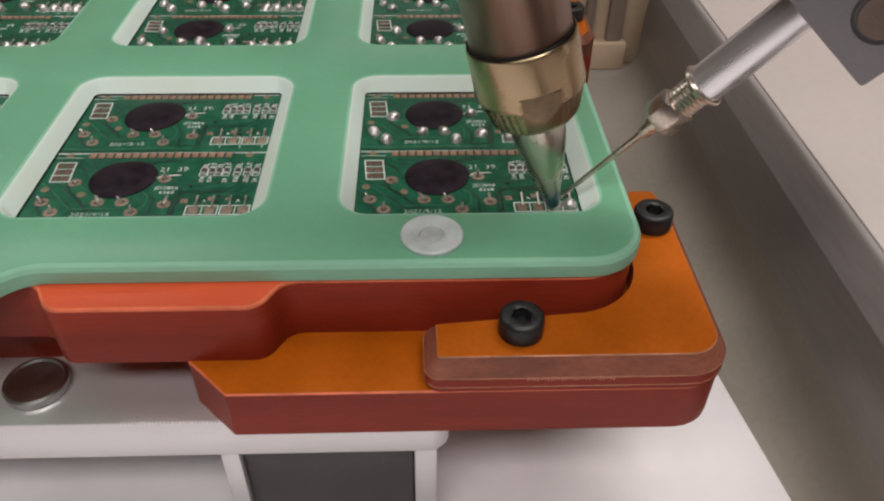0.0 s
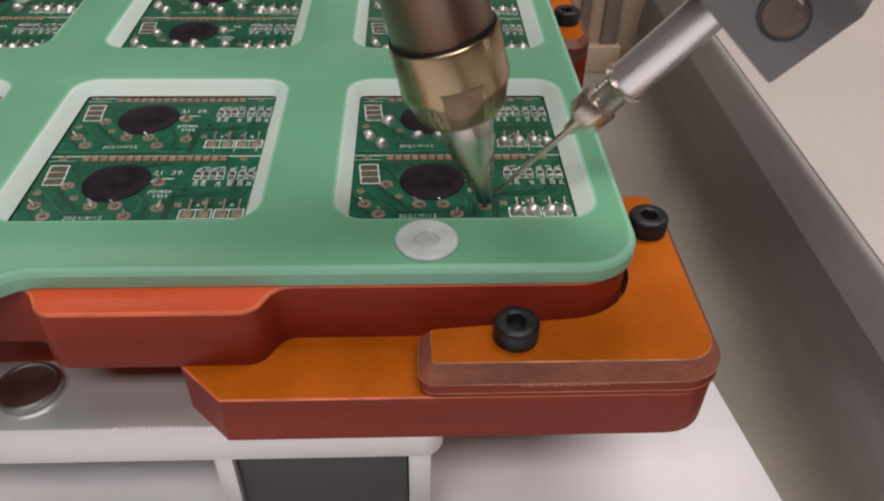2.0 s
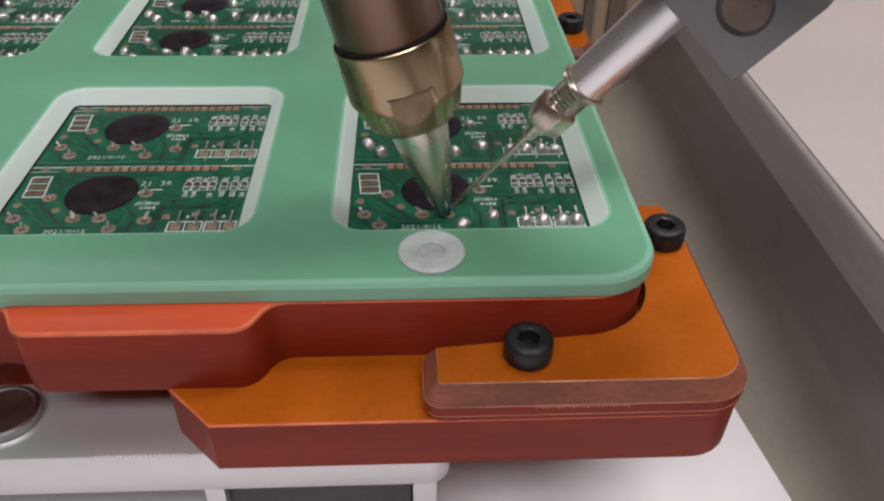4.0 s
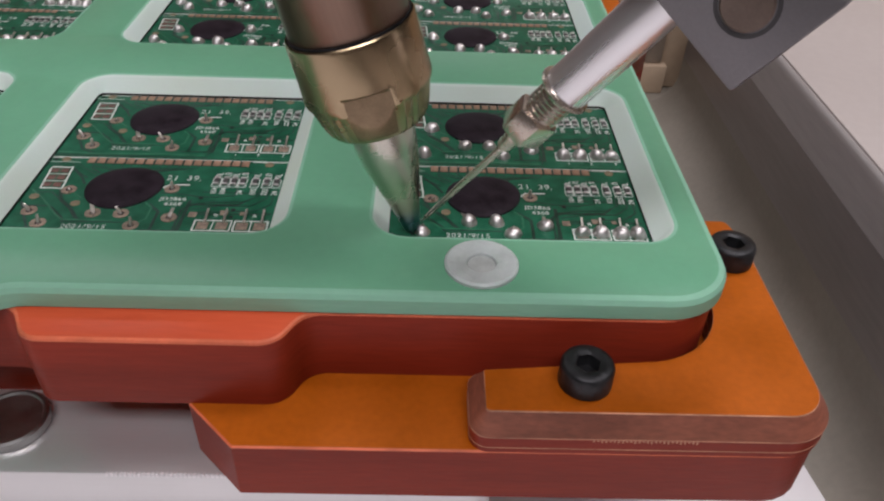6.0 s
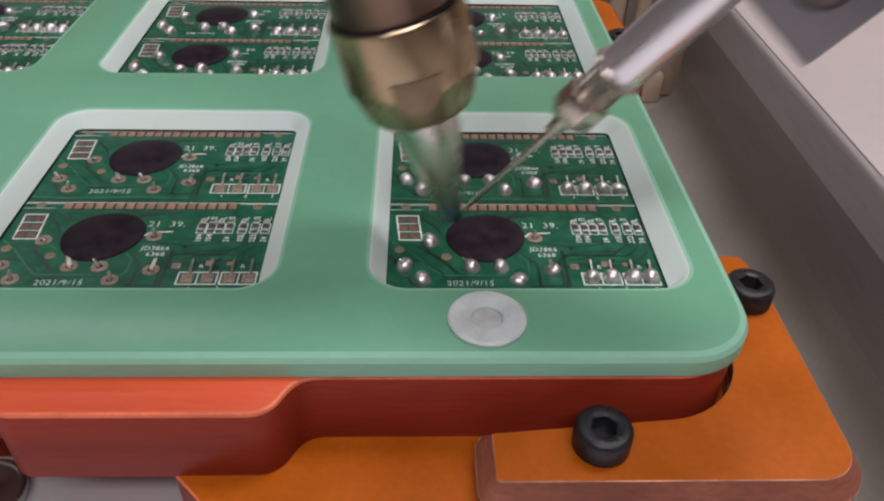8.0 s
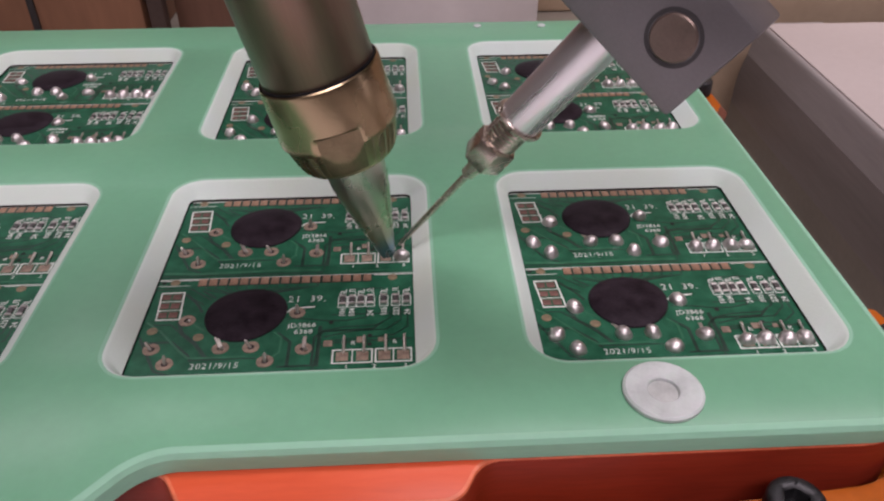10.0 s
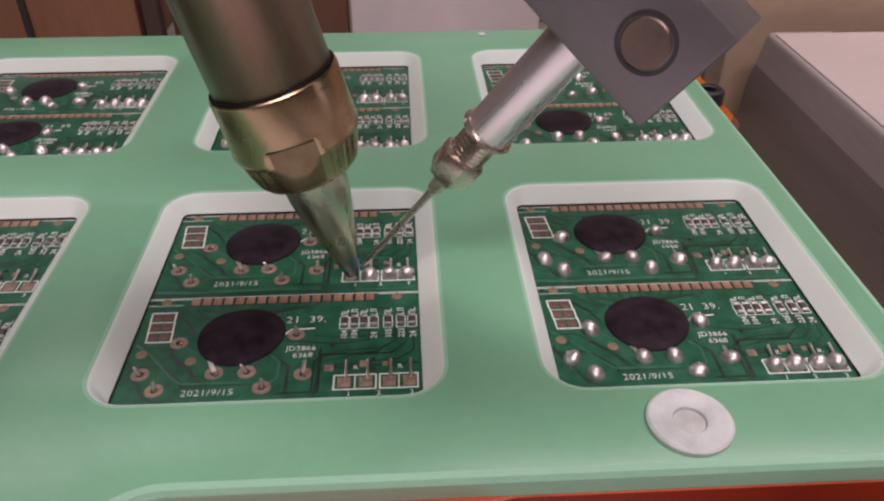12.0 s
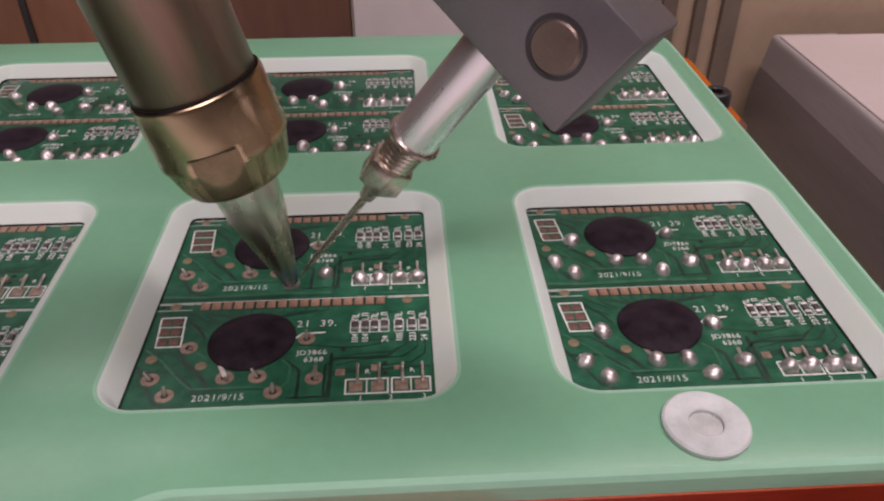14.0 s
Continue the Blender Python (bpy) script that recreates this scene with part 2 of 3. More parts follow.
def rounded(points, n=8):
    """An outline of (x, y, radius) corners turned into a smooth loop of points."""
    out = []
    k = len(points)
    for i, (x, y, r) in enumerate(points):
        p, a, b = Vector((x, y)), Vector(points[i - 1][:2]), Vector(points[(i + 1) % k][:2])
        if r <= 0:
            out.append((x, y))
            continue
        u, v = (a - p).normalized(), (b - p).normalized()
        half = math.acos(max(-1, min(1, u.dot(v)))) / 2
        d = min(r / math.tan(half), 0.49 * (a - p).length, 0.49 * (b - p).length)
        rr = d * math.tan(half)
        c = p + (u + v).normalized() * (rr / math.sin(half))
        s, e = p + u * d - c, p + v * d - c
        a0, a1 = math.atan2(s.y, s.x), math.atan2(e.y, e.x)
        da = (a1 - a0 + math.pi) % (2 * math.pi) - math.pi
        out += [(c.x + rr * math.cos(a0 + da * j / n), c.y + rr * math.sin(a0 + da * j / n)) for j in range(n + 1)]
    return out


def inset(pts, d):
    """An outline drawn in by d all round (pts run anticlockwise)."""
    out, n = [], len(pts)
    for i in range(n):
        p, a, c = Vector(pts[i]), Vector(pts[i - 1]), Vector(pts[(i + 1) % n])
        u, v = (p - a).normalized(), (c - p).normalized()
        nu, nv = Vector((-u.y, u.x)), Vector((-v.y, v.x))
        m = (nu + nv).normalized()
        out.append(tuple(p + m * (d / max(0.4, m.dot(nu)))))
    return out


def prism(outline, z0, z1, bevel=0.0, bottom=0.0, seg=2, top_mat=0, side_mat=0, bevel_mat=None, drop=None, keep=None):
    """A solid on an outline with softened upper and lower edges; drop is the upper chamfer's height."""
    b = bmesh.new()
    drop = bevel if drop is None else drop
    levels = [(bottom * (1 - math.sin(math.pi / 2 * k / seg)), z0 + bottom * (1 - math.cos(math.pi / 2 * k / seg)), side_mat) for k in range(seg + 1)] if bottom else [(0, z0, side_mat)]
    if bevel:
        bm_ = side_mat if bevel_mat is None else bevel_mat
        levels += [(bevel * (1 - math.cos(math.pi / 2 * k / seg)), z1 - drop * (1 - math.sin(math.pi / 2 * k / seg)), bm_ if k else side_mat) for k in range(seg + 1)]
    else:
        levels.append((0, z1, side_mat))
    rings = []
    for d, z, _ in levels:
        moved = [(o if keep and keep(*o) else q) for o, q in zip(outline, inset(outline, d))] if d else outline
        rings.append([b.verts.new((x, y, z)) for x, y in moved])
    n = len(outline)
    for k in range(len(rings) - 1):
        lo, hi = rings[k], rings[k + 1]
        for i in range(n):
            b.faces.new((lo[i], lo[(i + 1) % n], hi[(i + 1) % n], hi[i])).material_index = levels[k + 1][2]
    for ring, m in ((rings[0][::-1], side_mat), (rings[-1], top_mat)):
        b.faces.new(ring).material_index = m
    return b


def lathe(profile, n=40, bm=None, close=True):
    """A turned solid round z from (radius, z) pairs."""
    b = bmesh.new()
    rings = [[b.verts.new((r * math.cos(2 * math.pi * i / n), r * math.sin(2 * math.pi * i / n), z)) for i in range(n)] for r, z in profile]
    for a, c in zip(rings, rings[1:]):
        for i in range(n):
            b.faces.new((a[i], a[(i + 1) % n], c[(i + 1) % n], c[i]))
    if close:
        b.faces.new(rings[0][::-1])
        b.faces.new(rings[-1])
    return join(bm, b)


def ribbon(points, width, z, thick, bm=None):
    """A flat strip of a little thickness along a path."""
    b = bmesh.new()
    pts = [Vector(p) for p in points]
    rows = []
    for i, p in enumerate(pts):
        a = (p - pts[i - 1]).normalized() if i else (pts[1] - p).normalized()
        c = (pts[i + 1] - p).normalized() if i < len(pts) - 1 else a
        t = (a + c).normalized()
        nrm = Vector((-t.y, t.x)) * (width / 2 / max(0.5, t.dot(a)))
        rows.append([b.verts.new((*(p + nrm), z)), b.verts.new((*(p - nrm), z)), b.verts.new((*(p - nrm), z + thick)), b.verts.new((*(p + nrm), z + thick))])
    for r, s in zip(rows, rows[1:]):
        for i in range(4):
            b.faces.new((r[i], r[(i + 1) % 4], s[(i + 1) % 4], s[i]))
    b.faces.new(rows[0][::-1])
    b.faces.new(rows[-1])
    return join(bm, b)


def disc(x, y, r, z0, z1, n=20, bm=None, hole=0.0):
    b = lathe([(hole, z1), (hole, z0), (r, z0), (r, z1), (hole, z1)], n, close=False) if hole else lathe([(r, z0), (r, z1)], n)
    b.transform(Matrix.Translation((x, y, 0)))
    return join(bm, b)


def lettering(text, size, x, y, z, thick=0.002, spacing=1.0, weight=0.009):
    """A mesh of words in the built-in font; x, y is the left end of the baseline. In centimetres."""
    cu = bpy.data.curves.new("words", "FONT")
    cu.offset = weight * size
    cu.body, cu.size, cu.extrude, cu.space_character, cu.resolution_u = text, size, thick, spacing, 2
    ob = new("words", cu)
    me = bpy.data.meshes.new_from_object(ob.evaluated_get(bpy.context.evaluated_depsgraph_get()))
    bpy.data.objects.remove(ob)
    bpy.data.curves.remove(cu)
    b = bmesh.new()
    b.from_mesh(me)
    bpy.data.meshes.remove(me)
    b.transform(Matrix.Translation((x, y, z)))
    return b


# ---- plan, in centimetres: the boards' upper face is z = 0 ----
COL, ROW, PCB = 5.645, 6.40, 2.24          # pitch of columns, of rows, of the two boards in one opening
COLUMNS = (1, 0, -1, -2)
PLATE_TOP, PLATE_LOW = 0.31, -0.02
OPEN = (-0.82, 3.57, -2.37, 2.49, 0.52)    # opening's rim on the plate's top
INNER = (-0.60, 3.30, -2.17, 2.24, 0.12)   # and its foot at the boards


def rect_loop(x0, x1, y0, y1, r, n=8):
    return rounded([(x0, y0, r), (x1, y0, r), (x1, y1, r), (x0, y1, r)], n)


# ---- room and machine ----
def room():
    for name, b in (("wall_north", (-210, 210, 200, 210, -80, 160)), ("wall_south", (-210, 210, -210, -200, -80, 160)),
                    ("wall_east", (200, 210, -200, 200, -80, 160)), ("wall_west", (-210, -200, -200, 200, -80, 160))):
        tagged(new(name, finish(name, box(*b), M_WALL)), "plain dark painted workshop wall", "wall", kind="structure")
    tagged(new("floor", finish("floor", box(-210, 210, -210, 210, -90, -80), M_TROUGH)), "grey-beige workshop floor", "floor", kind="structure")
    tagged(new("ceiling", finish("ceiling", box(-210, 210, -210, 210, 160, 170), M_CEILING)), "plain white workshop ceiling", "ceiling", kind="structure")


room()


def luminaires():
    # housings are added to match the lamps; the last one's lamp is a helper
    for x, y, z, w, d in ((60, 30, 140, 104, 39), (-10, -100, 152, 164, 44), (-85, 115, 145, 94, 44)):
        t = thing("ceiling_light", "unseen white luminaire housing added round a lamp under the ceiling", "lamp", group="ceiling lights")
        part("housing", box(x - w / 2, x + w / 2, y - d / 2, y + d / 2, z + 2, z + 7, 0.5), M_CEILING, t)
        for k in (-1, 1):
            part("hanger", box(x + k * w / 3 - 1, x + k * w / 3 + 1, y - 1, y + 1, z + 7, 160), M_RAIL, t)


luminaires()


def machine_bed():
    bed = thing("machine_bed", "white powder-coated bed of a benchtop soldering machine", "machine")
    part("bed_plate", prism(rounded([(-40, -30, 0), (14.3, -30, 0), (14.3, -9.7, 0.3), (13.0, -0.6, 0.2), (-40, -0.6, 0)], 4), -6.4, -5.6, 0.05), M_WHITE, bed)
    part("bed_base", box(-42, 61, -41, 45, -80, -6.0, 0.3), M_TROUGH, bed, "beige lower base of the machine")
    part("bed_riser", box(-38, 6.4, 4.2, 12, -6.0, -3.03, 0.1), M_DARK, bed)
    return bed


machine_bed()


def side_rail():
    rail = thing("side_rail", "grey painted side rail of the machine with a pale top", "machine rail")
    # a folded sheet: it sweeps up out of the trough and rolls over at the top
    prof = [(13.35, -5.99)] + [(13.35 + 1.2 * math.sin(radians(9 * k)), -4.79 - 1.2 * math.cos(radians(9 * k))) for k in range(1, 11)]
    prof += [(14.56, -4.2), (14.57, -3.6), (14.60, -3.2), (14.66, -2.85), (14.75, -2.5), (14.90, -1.66), (14.93, -1.55), (14.98, -1.48), (15.06, -1.45)]
    prof += [(17.0, -1.45), (17.0, -5.99)]
    b = bmesh.new()
    ends = [[b.verts.new((x, y, z)) for x, z in prof] for y in (-40, 14.6)]
    for i in range(len(prof)):
        j = (i + 1) % len(prof)
        f = b.faces.new((ends[0][i], ends[0][j], ends[1][j], ends[1][i]))
        # the wall's shade gradient is painted: dark lower wall, paler upper band
        f.material_index = 1 if i < 11 else 0 if i < 15 else 2
    b.faces.new(ends[0])
    b.faces.new(ends[1][::-1])
    part("rail_wall", b, [M_RAIL, M_TROUGH, M_RAILLIT], rail, "grey side, darkened below for shade and paler above where lit", smooth=50)
    part("rail_top", box(15.04, 60, -40, 14.4, -1.6, -1.40, 0.05), M_COVER, rail, "pale matt top cover")
    return rail


side_rail()


def background():
    t = thing("cardboard_box", "brown cardboard box behind the fixture", "box")
    part("carton", box(-19, -8.3, 25, 34, -6.0, 9, 0.2), M_BROWN, t)
    part("flap", box(-13.2, -12.9, 24.85, 25, -5.9, 8.9, 0.03), M_DARK, t, "dark gap between the flaps")
    t = thing("upright_post", "dark steel post of the machine frame behind the fixture", "post")
    part("column", box(-8.1, -7.4, 25.0, 25.8, -6.0, 12, 0.1), M_POSTDARK, t)
    t = thing("brown_board", "dark brown board leaning upright behind the fixture", "board")
    part("board_sheet", box(-7.3, 0.75, 26.5, 27.3, -6.0, 11, 0.1), M_BOARD, t)
    t = thing("white_panel", "white machine panel standing behind the fixture", "panel")
    part("panel", box(0.9, 9.6, 26, 27, -6.0, 12, 0.15), M_WHITE, t)
    t = thing("partition", "beige steel partition behind the bed with upright posts", "partition")
    part("cross_beam", box(11.2, 45, 15.8, 18, -6.0, 5.5, 0.15), M_BEIGE, t)
    part("sill", box(11.0, 14.3, 15.3, 15.79, -6.0, -4.9, 0.08), M_BEIGE, t, "darker sill at its foot")
    for x, w in ((11.5, 0.5), (12.6, 0.35), (13.5, 0.6)):
        part("post", box(x, x + w, 15.5, 15.79, -4.89, 5.4, 0.06), M_POST, t)
    back = thing("machine_wall", "beige rear wall of the soldering machine", "machine wall")
    part("sheet", box(8, 60, 30, 32, -6.0, 25, 0.3), M_BEIGE, back)
    part("flange", box(8, 60, 29.2, 30, -6.0, -4.5, 0.2), M_BEIGE, back)


background()


# ---- fixture ----
def support():
    t = thing("support_plate", "machined aluminium carrier plate under the pallet", "plate")
    part("carrier", prism(rounded([(-22, -4.66, 0), (6.62, -4.66, 0.35), (6.62, 9, 0.3), (-22, 9, 0)], 6), -3.02, -2.12, 0.04, 0.04), M_ALU, t)
    part("bracket", box(2.70, 3.02, -4.5, 5, -5.6, -3.02, 0.03), M_ALU, t, "upright aluminium web")
    # added solid, darkened to read as an open recess in shadow
    part("recess_fill", box(3.03, 6.01, -4.36, 4, -5.6, -3.025, 0.05), M_RECESS, t, "dark block standing in for the shaded recess under the plate")
    part("side_strip", box(6.02, 6.42, -4.44, 4, -5.6, -3.02, 0.04), M_ALU, t)
    tick = finish("milling_tick", box(-0.018, 0.018, -0.03, 0.012, -0.05, 0.008, 0.004, 1), M_WHITE, 0)
    for i in range(30):
        part("milling_tick", tick, None, t, m=at(1.35 + 0.062 * i, -4.64, -2.12))
    pin = thing("locating_disc", "polished steel locating disc on the aluminium plate", "pin", at(-0.24, -3.86, -2.12))
    part("disc", lathe([(0.50, 0), (0.52, 0.02), (0.52, 0.15), (0.49, 0.185), (0.455, 0.185), (0.43, 0.15), (0.0001, 0.13)], 48), M_DISC, pin)


support()


def pallet():
    t = thing("solder_pallet", "red-brown phenolic pallet body with a front tab", "pallet")
    outline = rounded([(-13.0, -3.62, 0.3), (0.28, -3.62, 0.35), (0.62, -4.22, 0.35), (3.76, -4.22, 0.40), (4.05, -3.64, 0.40),
                       (9.66, -3.64, 0.95), (9.66, 10.2, 0.9), (-13.0, 10.2, 0.9)], 8)
    # side colour carries the shade that overhead light leaves on upright faces
    part("body", prism(outline, -1.17, PLATE_LOW, 0.05, 0.0, 2, 1, 0, 2), [M_REDSHADE, M_RED, M_REDHI], t)
    part("underside", prism(rounded([(-13, -3.2, 0.3), (2.2, -3.2, 0.3), (2.2, 9.8, 0.3), (-13, 9.8, 0.3)], 4), -2.12, -1.17), M_REDSHADE, t)
    return t


pallet()


def cover_plate():
    """The green cover with its openings: top sheet, chamfered openings and a rounded rim."""
    t = thing("cover_plate", "translucent green fibreglass cover plate with square openings", "plate")
    outer = rounded([(-13.2, -4.75, 0.5), (-0.75, -4.75, 0.7), (0.15, -3.66, 0.8), (9.74, -3.66, 0.95), (9.74, 10.35, 0.95), (-13.2, 10.35, 0.9)], 10)
    b = bmesh.new()

    def ring(pts, z):
        return [b.verts.new((x, y, z)) for x, y in pts]

    def skin(r0, r1, mat):
        n = len(r0)
        for i in range(n):
            b.faces.new((r0[i], r0[(i + 1) % n], r1[(i + 1) % n], r1[i])).material_index = mat

    top = ring(inset(outer, 0.12), PLATE_TOP)
    mid = ring(inset(outer, 0.04), PLATE_TOP - 0.025)
    r2 = ring(outer, PLATE_TOP - 0.09)
    r3 = ring(outer, PLATE_LOW + 0.02)
    low = ring(inset(outer, 0.02), PLATE_LOW)
    for a, c in ((top, mid), (mid, r2), (r2, r3), (r3, low)):
        skin(a, c, 2)
    tops, lows = [top], [low]
    for ci in COLUMNS:
        for ri in (0, 1):
            dx, dy = ci * COL, ri * ROW
            o = [(x + dx, y + dy) for x, y in rect_loop(*OPEN)]
            i1 = [(x + dx, y + dy) for x, y in rect_loop(*INNER)]
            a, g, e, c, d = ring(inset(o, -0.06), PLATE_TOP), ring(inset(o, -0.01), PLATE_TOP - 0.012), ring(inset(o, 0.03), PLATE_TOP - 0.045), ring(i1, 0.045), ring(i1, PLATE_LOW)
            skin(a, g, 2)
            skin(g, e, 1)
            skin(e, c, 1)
            # wall foot painted near-black as the shadow line round the boards
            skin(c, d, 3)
            tops.append(a)
            lows.append(d)
    for loops, z in ((tops, 1), (lows, -1)):
        edges = []
        for lp in loops:
            for i in range(len(lp)):
                edges.append(b.edges.get((lp[i], lp[(i + 1) % len(lp)])))
        bmesh.ops.triangle_fill(b, use_beauty=True, use_dissolve=False, edges=edges, normal=(0, 0, z))
    part("sheet", b, [M_PLATE, M_MILLED, M_EDGE, M_HOLESHADE], t, smooth=28)
    return t


cover_plate()


PIN_PLACES = ((5.18, 9.92), (6.84, 9.88))


def washer():
    t = thing("nylon_washer", "white nylon bush set in the green plate", "washer", at(6.35, -3.0, PLATE_TOP))
    part("ring", lathe([(0.19, 0.004), (0.50, 0.004), (0.50, 0.05), (0.47, 0.075), (0.24, 0.075), (0.20, 0.05), (0.19, 0.004)], 40, close=False), M_NYLON, t)
    part("core", lathe([(0.19, 0.004), (0.19, 0.012), (0.0001, 0.012)], 24), M_CORE, t, "recessed centre of the bush")


washer()


def plate_pins():
    for x, y in PIN_PLACES:
        t = thing("plate_pin", "small white nylon pin set in the green plate", "pin", at(x, y, PLATE_TOP), group="plate pins")
        part("pin_head", lathe([(0.10, 0.0), (0.10, 0.03), (0.08, 0.045), (0.0001, 0.045)], 20), M_NYLON, t)


plate_pins()


def socket_screw():
    t = thing("socket_screw", "black oxide socket-head cap screw in the corner block", "screw", group="corner block screws")
    r = 0.35
    b = lathe([(r - 0.02, 0), (r, 0.02), (r, 0.30), (r - 0.02, 0.345), (r - 0.05, 0.365), (0.185, 0.365)], 40, close=False)
    low = [v for v in b.verts if abs(v.co.z - 0.365) < 1e-4 and v.co.xy.length < 0.19]
    low.sort(key=lambda v: math.atan2(v.co.y, v.co.x))
    hexa = []
    for i in range(40):
        a = 2 * math.pi * i / 40
        k = 0.145 / math.cos((a % (math.pi / 3)) - math.pi / 6)
        hexa.append((k * math.cos(a), k * math.sin(a)))
    hexa.sort(key=lambda p: math.atan2(p[1], p[0]))
    h1 = [b.verts.new((x, y, 0.345)) for x, y in hexa]
    h2 = [b.verts.new((x, y, 0.15)) for x, y in hexa]
    for a, c in ((low, h1), (h1, h2)):
        for i in range(40):
            b.faces.new((a[i], a[(i + 1) % 40], c[(i + 1) % 40], c[i]))
    b.faces.new(h2)
    part("head", b, M_BLACK, t)
    part("shank", lathe([(0.2, -0.9), (0.2, 0.0)], 20), M_BLACK, t)
    return t


def corner_block():
    t = thing("corner_block", "orange phenolic corner block with a worn raised lip", "block")
    base = rounded([(2.50, -4.22, 0.05), (3.21, -4.92, 0.05), (10.90, -4.92, 0.72), (10.90, -0.3, 0.3), (9.0, -0.3, 0.1), (9.0, -2.4, 0.3), (2.5, -2.4, 0.1)], 6)
    # block sides take the same darkened red, shade put into the colour
    part("base", prism(base, -2.12, -1.16, 0.025, 0.0, 1, 1, 0, 2), [M_REDSHADE, M_ORANGE, M_REDHI], t)
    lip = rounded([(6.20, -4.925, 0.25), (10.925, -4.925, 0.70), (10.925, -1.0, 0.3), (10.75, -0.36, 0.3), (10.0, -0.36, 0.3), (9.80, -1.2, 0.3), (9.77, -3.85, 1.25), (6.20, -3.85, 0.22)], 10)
    part("lip", prism(lip, -1.155, -0.60, 0.20, 0.0, 1, 1, 0, 2, 0.27, lambda x, y: x > 6.6 and x < 9.85 and y > -3.9), [M_REDSHADE, M_ORANGE, M_WORN], t, "raised orange lip with scuffed chamfers", smooth=25)
    rim = [(q if x > 6.6 and x < 9.85 and y > -3.9 else p) for (x, y), p, q in zip(lip, inset(lip, 0.188), inset(lip, -0.003))]
    part("scuffed_rim", prism(rim, -0.64, -0.597, 0.010, 0.0, 1, 1, 0, 0), [M_SCUFF, M_ORANGE], t, "pale rubbed upper edge")
    part("scuffed_line", prism(inset(lip, -0.004), -0.888, -0.872), M_SCUFF, t, "pale rubbed line under the chamfer")
    part("scuffed_line", prism(inset(lip, -0.005), -1.075, -1.062), M_SCUFF, t, "pale rubbed line under the chamfer")
    # thin dark slab draws the shadow under the step
    part("step_shadow_gap", prism(inset(lip, 0.012), -1.165, -1.15), M_HOLESHADE, t, "fine dark strip for the shadow in the joint of lip and base")
    nick = finish("chatter_mark", box(-0.012, 0.012, -0.006, 0.004, -0.022, 0.022, 0.002, 1), M_SCUFF, 0)
    for i in range(26):
        part("chatter_mark", nick, None, t, m=at(7.75 + 0.052 * i, -4.926, -0.905 + 0.012 * math.sin(i * 1.7)))
    f = thing("corner_block", "orange phenolic corner block at the pallet's far corner", "block")
    far = rounded([(9.80, 6.3, 0.2), (10.6, 6.3, 0.25), (10.9, 6.8, 0.3), (10.9, 10.6, 0.5), (10.2, 11.4, 0.5), (6.6, 11.4, 0.2), (6.6, 10.55, 0.1), (9.80, 10.55, 0.8)], 6)
    part("base", prism(far, -2.12, -1.16), [M_REDSHADE], f)
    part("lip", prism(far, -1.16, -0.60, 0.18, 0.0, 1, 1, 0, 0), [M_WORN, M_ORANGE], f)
    s = socket_screw()
    s.matrix_basis = at(7.69, -4.22, -0.60, 0, 0, 12)
    copy_thing(s, at(10.35, -1.60, -0.60, 0, 0, 40))
    copy_thing(s, at(10.36, 7.60, -0.60, 0, 0, 25))


corner_block()


# ---- circuit boards ----
PADS = [(2.29, -1.80), (2.57, -1.80), (2.87, -1.80), (3.13, -1.80)]            # boxed pads
PINS = [(1.75, -1.65), (1.25, -1.87), (1.02, -1.58), (0.60, -1.58), (-0.10, -1.86), (-0.35, -1.56), (0.02, -0.975), (1.59, -0.88)]
JOINTS = PADS + PINS
rng = random.Random(7)


def joint_mesh(k):
    """A solder joint: a small uneven dome drawn up round its wire."""
    r = random.Random(40 + k)
    b = bmesh.new()
    bmesh.ops.create_icosphere(b, subdivisions=3, radius=1)
    w, h = 0.105 + 0.02 * r.random(), 0.095 + 0.03 * r.random()
    ax, ay = r.uniform(-0.02, 0.02), r.uniform(0.0, 0.03)
    for v in b.verts:
        z = max(v.co.z, -0.25)
        flare = 1 + 0.28 * max(0, 0.25 - z)
        wob = 1 + 0.10 * noise.noise(v.co * 1.3 + Vector((k * 3.1, 0, 0)))
        v.co = Vector((v.co.x * w * flare * wob + ax * z, v.co.y * w * flare * wob * 1.1 + ay * z, z * h + 0.02))
    return finish("solder_joint", b, M_SOLDER, 60)


JOINT_MESHES = [joint_mesh(k) for k in range(6)]


def board_mesh():
    return box(-0.62, 3.31, -2.228, 0.008, -0.058, 0.0, 0.004, 1)


